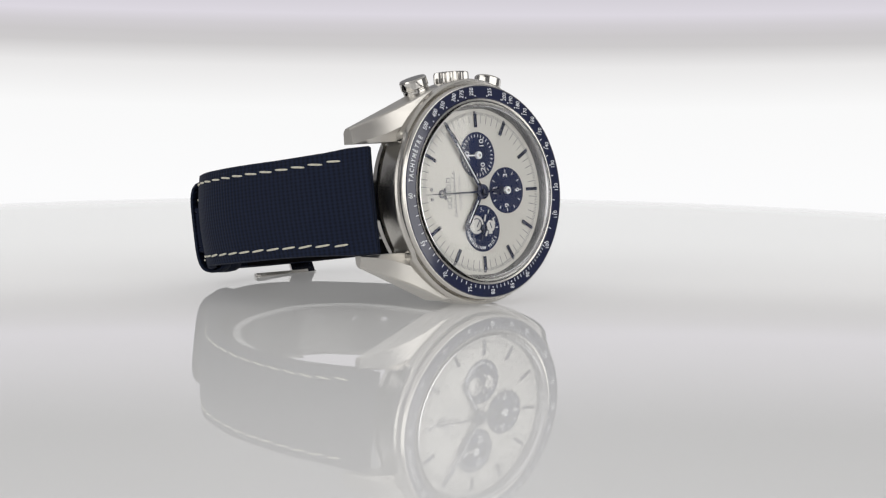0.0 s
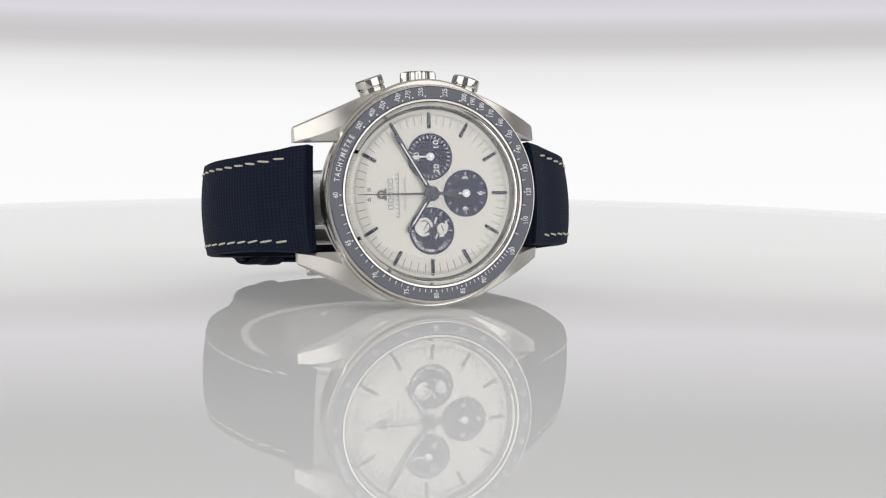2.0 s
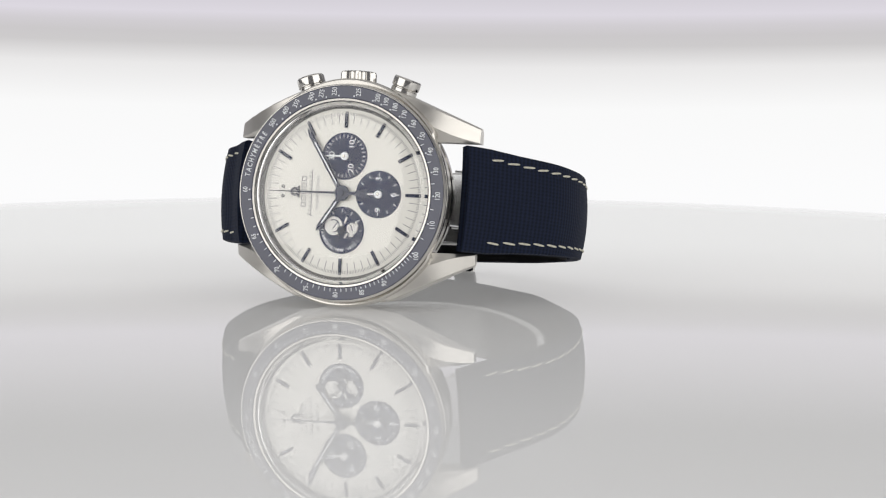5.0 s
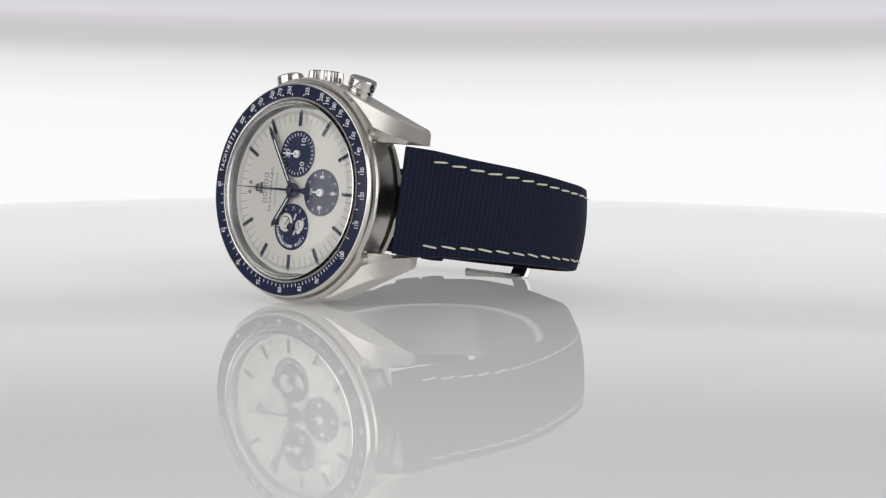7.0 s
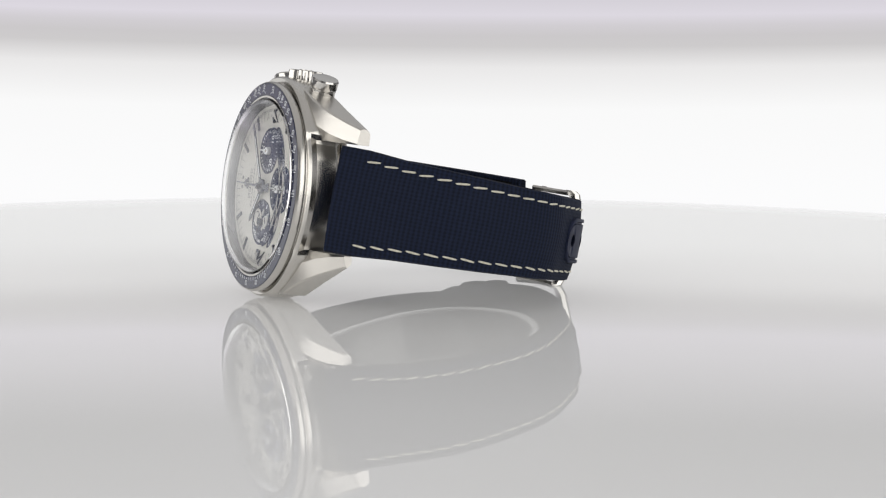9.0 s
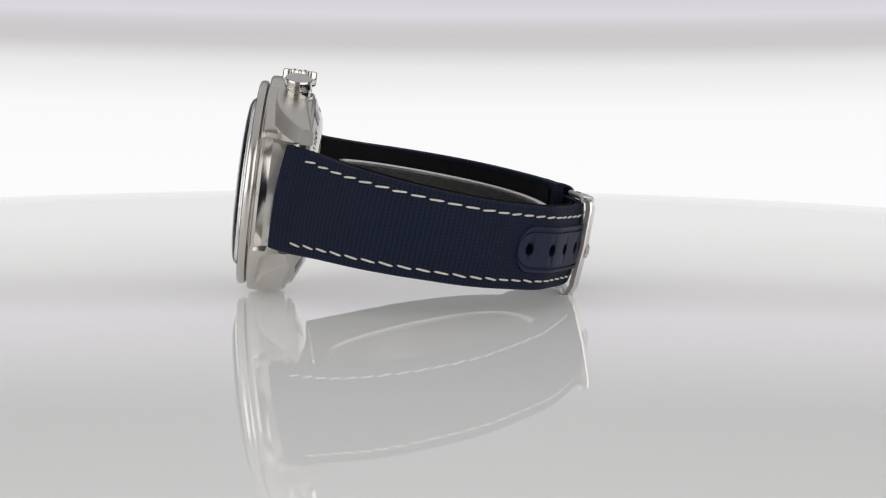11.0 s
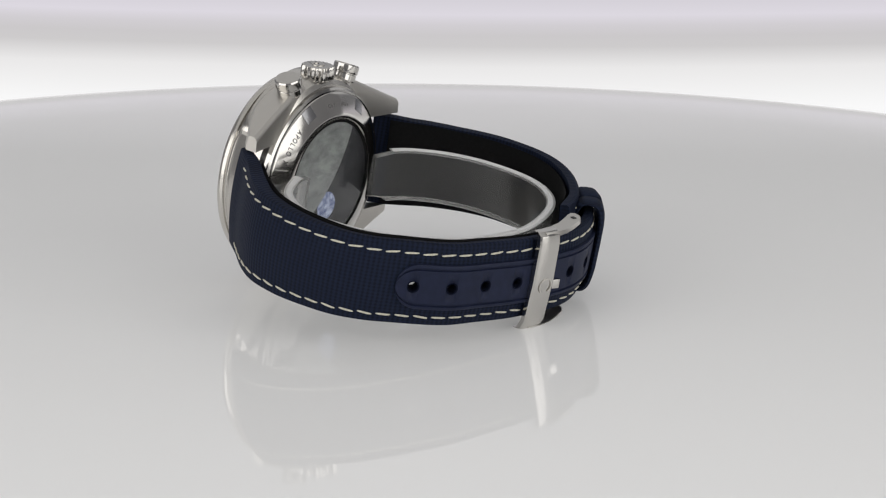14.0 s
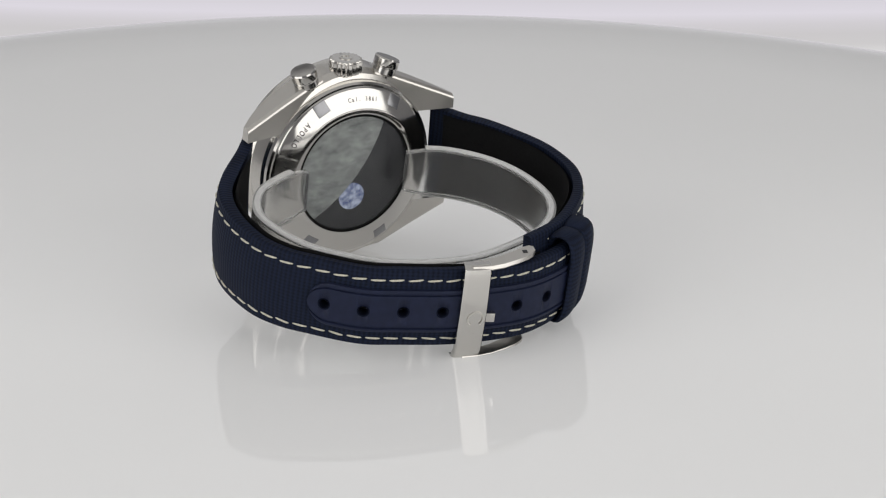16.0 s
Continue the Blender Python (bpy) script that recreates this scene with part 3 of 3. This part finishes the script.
link(moon_grey, moon_ramp, "Color", both, 0)
link(moon_grey, shade, "Result", both, 1)
link(moon_grey, both, "Vector", moon_grey.node_tree.nodes["Principled BSDF"], "Base Color")
planet_blue = material("planet_blue", (0.2, 0.3, 0.5), 0.5)
mottled(planet_blue, (0.05, 0.08, 0.26), (0.60, 0.67, 0.80), 900, detail=4)
build_back()


# ---- strap: it droops from the case towards the table ----
DROOP = Matrix.Translation((0, 2 * MM, 0)) @ Matrix.Rotation(radians(-3.9), 4, "X") @ Matrix.Translation((0, -2 * MM, 0))


def droop(ob, lift=0.2, less=0.0):
    ob.matrix_basis = Matrix.Translation((0, 0, lift * MM)) @ Matrix.Rotation(radians(less), 4, "X") @ DROOP @ ob.matrix_basis
    return ob


def strap_mesh(path, widths, thick, inward, pad=0.8, sub=12):
    """Sweeps a cushioned cross-section along a line in the x-y plane; widths and thick: (fraction, value) pairs."""
    bm = bmesh.new()
    uvl = bm.loops.layers.uv.new("UVMap")
    n = len(path) - 1
    rows, run, s = [], [], 0.0
    fr = [q[0] for q in widths]
    for i, p in enumerate(path):
        d = (path[min(n, i + 1)] - path[max(0, i - 1)]).normalized()
        nor = Vector((d.y, -d.x)) * inward
        w = float(np.interp(i / n, fr, [q[1] for q in widths]))
        th = float(np.interp(i / n, [q[0] for q in thick], [q[1] for q in thick]))
        if i:
            s += (p - path[i - 1]).length
        row = []
        for k in range(2 * sub + 4):
            if k <= sub:
                v = -1 + 2 * k / sub
                off = -pad * v * v
                z = v * (w - 0.25)
            elif k == sub + 1:
                z, off = w, -pad - 0.25 * th
            elif k <= 2 * sub + 2:
                v = 1 - 2 * (k - sub - 2) / sub
                off = -th - 0.5 * pad * v * v
                z = v * (w - 0.25)
            else:
                z, off = -w, -pad - 0.25 * th
            q = p + nor * off
            row.append(bm.verts.new((q.x, q.y, z)))
        rows.append(row)
        run.append(s)
    m = len(rows[0])
    for i in range(n):
        for j in range(m):
            f = bm.faces.new((rows[i][j], rows[i][(j + 1) % m], rows[i + 1][(j + 1) % m], rows[i + 1][j]))
            for lp in f.loops:
                k = i if lp.vert in rows[i] else i + 1
                lp[uvl].uv = (run[k], lp.vert.co.z)
    for row in (rows[0], rows[-1]):
        f = bm.faces.new(row)
        for lp in f.loops:
            lp[uvl].uv = (lp.vert.co.x, lp.vert.co.z)
    bmesh.ops.recalc_face_normals(bm, faces=bm.faces)
    return bm


def on_path(path, i, inward, out=0.0):
    """Frame on the strap: x along it, y across (z of the watch), z outwards."""
    n = len(path) - 1
    d = (path[min(n, i + 1)] - path[max(0, i - 1)]).normalized()
    nor = Vector((d.y, -d.x)) * inward
    p = path[i] + nor * out
    x, zz = Vector((d.x, d.y, 0)), Vector((nor.x, nor.y, 0))
    y = zz.cross(x)
    return Matrix.Translation((p.x, p.y, 0.0)) @ Matrix((x, y, zz)).transposed().to_4x4()


def stitch_mesh():
    rows = []
    for x, k in ((-1.35, 0.30), (-1.15, 0.75), (-0.6, 1.0), (0.6, 1.0), (1.15, 0.75), (1.35, 0.30)):
        dip = -0.12 * (abs(x) / 1.35) ** 2 + 0.05
        rows.append([(x, 0.19 * k * math.cos(t), dip + 0.17 * k * math.sin(t)) for t in [i * math.pi / 4 for i in range(8)]])
    ob = part("stitch", loft(rows), ivory_thread, None)
    me = ob.data
    bpy.data.objects.remove(ob)
    return me


STITCH = stitch_mesh()


def sew(points, inward, parent, widths, a, b, pitch=3.45, sides=(-1, 1)):
    path, total = spline(points, 1600)
    b = total - b
    n = len(path) - 1
    rnd = random.Random(11)
    for sz in sides:
        s = a
        while s < b:
            i = min(n - 9, max(9, round(s / total * n)))
            w = float(np.interp(i / n, [q[0] for q in widths], [q[1] for q in widths]))
            inset = float(np.interp(i / n, (0.0, 0.25), (2.0, 1.9)))
            m = on_path(path, i, inward, 0.02)
            side = sz if (m.to_3x3() @ Vector((0, 1, 0))).z > 0 else -sz
            m = m @ Matrix.Translation((0, side * (w - inset), -CAMBER * ((w - inset) / w) ** 2)) @ Matrix.Rotation(radians(rnd.uniform(-3, 3) + 4 * side), 4, "Z")
            o = new("stitch", STITCH)
            o.parent = parent
            loc, rot, _ = m.decompose()
            o.matrix_basis = Matrix.LocRotScale(loc * MM, rot, None)
            s += pitch


LONG = [(22.8, 3.9), (24.7, 6.1), (26.9, 8.8), (32.8, 15.0), (36.8, 21.3), (38.6, 29.5), (37.9, 38.7), (35.2, 44.9), (31.4, 49.4), (24.5, 56.1), (17.6, 59.5), (8.0, 63.3), (-3.3, 65.5), (-11.0, 64.7), (-18.0, 61.9), (-23.6, 57.6), (-27.6, 52.6)]
SHORT = [(-22.9, 4.2), (-24.5, 6.7), (-26.4, 9.6), (-30.2, 14.0), (-33.2, 20.4), (-35.2, 27.0), (-35.6, 33), (-34.6, 40), (-31.4, 46.6), (-25.6, 53.0), (-17.4, 58.7), (-8.5, 61.6)]
CAMBER = 0.8


HOLES = []


def punch(ob):
    """Cuts the buckle holes through a layer of the strap."""
    cut = bmesh.new()
    for m in HOLES:
        own = bmesh.new()
        bmesh.ops.create_cone(own, cap_ends=True, segments=20, radius1=1.05, radius2=1.05, depth=9.0)
        bmesh.ops.transform(own, matrix=m, verts=own.verts)
        join(cut, own)
    tool = part("punch", cut, hole_black, ob)
    mod = ob.modifiers.new("holes", "BOOLEAN")
    mod.operation, mod.object, mod.solver = "DIFFERENCE", tool, "EXACT"
    bpy.context.view_layer.update()
    me = bpy.data.meshes.new_from_object(ob.evaluated_get(bpy.context.evaluated_depsgraph_get()))
    ob.modifiers.clear()
    me.name = ob.name
    ob.data = me
    bpy.data.objects.remove(tool)


def build_long_strap():
    path, total = spline(LONG, 150)
    widths = [(0, 9.9), (0.045, 9.85), (0.1, 9.25), (0.14, 9.0), (0.22, 8.6), (0.3, 8.25), (0.4, 8.05), (0.6, 8.0), (0.97, 7.95), (1, 7.0)]
    thick = [(0, 2.4), (0.04, 2.7), (0.12, 3.2), (0.35, 2.4), (1, 2.1)]
    st = droop(part("long_strap", strap_mesh(path, widths, thick, 1), navy_cloth, watch, "navy woven nylon strap half with punched holes"))
    sew(LONG, 1, st, widths, 6.6, 3)
    # rubber patch with the holes
    path, total = spline(LONG, 640)
    n = 640
    step = total / n
    h3 = min(range(300, n), key=lambda k: abs(path[k].x - 17.6))
    i0, i1 = h3 - round(17.6 / step), n - 8
    rows = []
    for i in range(i0, i1 + 1):
        s = (i - i0) * total / n
        hw = 4.35 * math.sqrt(max(0.0, 1 - max(0.0, 1 - s / 4.35) ** 2)) if s < 4.35 else 4.35
        hw = max(0.25, hw)
        m = on_path(path, i, 1, 0.0)
        prof = [(-hw, -0.3), (-hw, 0.28), (-hw + 0.2, 0.42), (-hw * 0.86, 0.45), (-hw * 0.83, 0.08), (-hw * 0.77, 0.08), (-hw * 0.74, 0.40), (0, 0.44), (hw * 0.74, 0.40), (hw * 0.77, 0.08), (hw * 0.83, 0.08), (hw * 0.86, 0.45), (hw - 0.2 if hw > .5 else hw * .6, 0.42), (hw, 0.28), (hw, -0.3)]
        rows.append([tuple(m @ Vector((0, y, z))) for y, z in prof])
    patch = part("rubber_patch", loft(rows), navy_rubber, st, "smooth navy rubber inlay with a row of holes", sharp=50)
    for k in (-2, -1, 0, 1, 2, 3, 4):
        m = on_path(path, min(n - 10, h3 + round(k * 7.15 / step)), 1, 0.44)
        HOLES.append(m)
        rings = []
        for r, z in ((1.16, -0.2), (1.16, 0.03), (0.98, 0.0), (0.94, -0.3), (0.94, -2.4), (1.16, -2.4)):
            rings.append([(r * math.cos(t * math.pi / 10), r * math.sin(t * math.pi / 10), z) for t in range(20)])
        eyelet = loft(rings + rings[:1], caps=False)
        bmesh.ops.transform(eyelet, matrix=m, verts=eyelet.verts)
        part("eyelet", eyelet, hole_black, patch, "dark punched hole in the strap")
    punch(patch)
    punch(st)
    return spline(LONG, 150)


def build_short_strap():
    path, total = spline(SHORT, 120)
    widths = [(0, 9.9), (0.06, 9.9), (0.11, 9.5), (0.18, 9.25), (0.25, 9.1), (0.6, 8.95), (1, 8.7)]
    thick = [(0, 2.4), (0.05, 2.7), (0.15, 3.2), (0.4, 2.4), (1, 2.2)]
    st = droop(part("short_strap", strap_mesh(path, widths, thick, -1), navy_cloth, watch, "navy woven nylon strap half at the clasp"), -0.15, 1.9)
    sew(SHORT, -1, st, widths, 6.6, 3)
    for side, pth in ((1, spline(LONG, 120)[0]), (-1, path)):
        bm = strap_mesh([p for p in inset(pth, side)][6:100 if side > 0 else 118], [(0, 9.3), (0.4, 8.2), (1, 7.7)], [(0, 0.5), (1, 0.4)], side)
        lining = droop(part("strap_lining", bm, black_lining, watch, "black lining on the strap's inner face"), 0.2 if side > 0 else -0.15, 0.0 if side > 0 else 1.9)
        if side > 0:
            punch(lining)
    return path


def inset(path, side):
    n = len(path) - 1
    out = []
    for i, p in enumerate(path):
        t = (path[min(n, i + 1)] - path[max(0, i - 1)]).normalized()
        th = float(np.interp(i / n, [0.0, 0.15, 0.4, 1.0], [2.5, 3.1, 2.35, 2.1]))
        out.append(p - Vector((t.y, -t.x)) * side * (th + 0.25))
    return out


long_path, long_total = build_long_strap()
short_path = build_short_strap()


def build_keepers():
    """Two cloth loops that hold the strap's free end."""
    n = len(long_path) - 1
    for x_goal, w in ((-17.4, 5.0), (-22.0, 5.4)):
        i = min(range(100, n + 1), key=lambda k: abs(long_path[k].x - x_goal))
        m = on_path(long_path, i, 1, -1.7)
        rows = []
        for k in range(33):
            t = 2 * math.pi * k / 32
            ct, sn = math.cos(t), math.sin(t)
            yy = 8.95 * (abs(ct) ** 0.45) * (1 if ct >= 0 else -1)
            zz = 2.8 * (abs(sn) ** 0.7) * (1 if sn >= 0 else -1)
            sec = []
            for a, b in ((-w / 2, 0.0), (-w / 2 + 0.4, 0.55), (0, 0.75), (w / 2 - 0.4, 0.55), (w / 2, 0.0), (w / 2 - 0.4, -0.5), (-w / 2 + 0.4, -0.5)):
                q = Vector((a, yy * (1 + b * 0.06), zz + b * (1 if sn >= 0 else -1) * abs(sn) ** 0.5))
                sec.append(tuple(m @ q))
            rows.append(sec)
        bm = loft(rows, caps=False)
        uv = bm.loops.layers.uv.new("UVMap")
        for f in bm.faces:
            for lp in f.loops:
                lp[uv].uv = (lp.vert.co.z, lp.vert.co.x + lp.vert.co.y)
        droop(part("strap_keeper", bm, navy_cloth, watch, "thick navy cloth loop holding the strap end", sharp=60), 0.9)


build_keepers()


def build_buckle():
    rows = []
    for z, y, wl, wr in ((-10.1, 64.4, -1.7, 3.4), (-9.8, 65.4, -1.7, 3.4), (-8, 66.1, -1.8, 3.25), (0, 66.5, -1.9, 3.2), (7.5, 66.3, -1.9, 3.1), (9.0, 65.9, -1.9, 3.0), (9.6, 65.0, -1.9, 3.0)):
        th = 1.1
        rows.append([(wr, y - th, z), (wr, y - 0.2, z), (wr - 0.25, y + 0.12, z), ((wl + wr) / 2, y + 0.3, z), (wl + 0.25, y + 0.12, z), (wl, y - 0.2, z), (wl, y - th, z)])
    bk = part("buckle", loft(rows), steel, watch, "polished steel buckle plate", sharp=30)
    bk.matrix_basis = DROOP @ Matrix.Translation(Vector((5.8, 64.0, 0.3)) * MM) @ Matrix.Rotation(radians(-16), 4, "Z") @ Matrix.Translation(Vector((-0.7, -64.9, 0)) * MM)
    for sz, zc in ((-1, -0.2), (1, -0.8)):
        rows = []
        for x, y, h in ((1.6, 65.3, 1.5), (-1.5, 65.2, 1.9), (-4.5, 64.5, 2.1), (-7.5, 63.2, 2.3), (-9.8, 62.0, 2.4), (-11.0, 61.2, 2.0), (-11.7, 60.6, 1.0)):
            rows.append([(x, y - h, zc + sz * 9.3), (x, y + 0.3 * h, zc + sz * 9.3), (x, y + 0.45 * h, zc + sz * 9.7), (x, y + 0.3 * h, zc + sz * 10.3), (x, y - h, zc + sz * 10.3), (x, y - h * 1.1, zc + sz * 9.9)])
        arm = part("buckle_arm", loft(rows), brushed, bk)
        part("rivet", box(0.9, 0.9, 0.2, bevel=0.09, m=Matrix.Translation((-9.6, 61.3, zc + sz * 10.32))), black_print, arm)
    part("tongue", box(1.7, 1.0, 1.9, bevel=0.25, m=Matrix.Translation((-2.6, 66.2, -0.9)) @ Matrix.Rotation(radians(-8), 4, "Z")), steel, bk, "short steel buckle tongue")
    em = lathe([(1.3, 0), (1.6, 0), (1.6, 0.14), (1.3, 0.14)], n=36, span=290, start=35)
    bmesh.ops.rotate(em, matrix=Matrix.Rotation(radians(-90), 3, "Y"), verts=em.verts)
    bmesh.ops.translate(em, vec=(0.3, 66.7, -0.9), verts=em.verts)
    part("emblem", em, brushed, bk, "embossed emblem")


build_buckle()

# ---- clear plastic cuff inside the strap ----
CUFF = [(13.3, 13.2), (20.0, 15.2), (27.0, 19.4), (31.2, 27.0), (30.5, 36.0), (26.5, 44.4), (17.0, 52.8), (8.0, 56.2), (-1.5, 57.2), (-14.0, 54.4), (-22.0, 49.5), (-26.6, 42.0), (-27.0, 32.0), (-24.0, 23.5), (-18.0, 16.8), (-10.4, 13.2)]


def build_cuff():
    path, _ = spline(CUFF, 110)
    bm = strap_mesh(path, [(0, 4.5), (0.03, 5.2), (0.97, 5.2), (1, 4.5)], [(0, 1.7), (1, 1.7)], 1, pad=0.05)
    bmesh.ops.translate(bm, vec=(0, 0, 0.9), verts=bm.verts)
    ob = part("plastic_cuff", bm, acrylic, sharp=50)
    for z in (-4.51, 6.31):
        bm = strap_mesh(path[3:-3], [(0, 0.2), (1, 0.2)], [(0, 1.7), (1, 1.7)], 1, pad=0.0)
        bmesh.ops.translate(bm, vec=(0, 0, z), verts=bm.verts)
        part("rim", bm, frosted, ob, "frosted sawn edge of the cuff")
    return tagged(ob, "clear open plastic cuff standing inside the strap loop", "display cuff")


cuff = build_cuff()

# ---- what moves: turntable with the watch, and the screen on the camera's arm ----
LEAN = Matrix.Translation(Vector((-0.6, -26.0, 21.4)) * MM) @ (Matrix.Rotation(radians(0.274), 4, "Y") @ Matrix.Rotation(radians(-7.0), 4, "X"))
SCREEN_AT = (-ARM[0] * MM, 0.320, -ARM[2] * MM)


def motions():
    walk(table, [(t, pose(0, 0, 0, 0, 0, a)) for t, a in TURN])
    walk(watch, [(t, pose(0, 0, 0, 0, 0, a) @ LEAN) for t, a in TURN])
    walk(cuff, [(t, pose(0, 0, 0, 0, 0, a) @ LEAN @ DROOP) for t, a in TURN])
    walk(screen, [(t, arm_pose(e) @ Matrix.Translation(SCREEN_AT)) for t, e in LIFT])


motions()
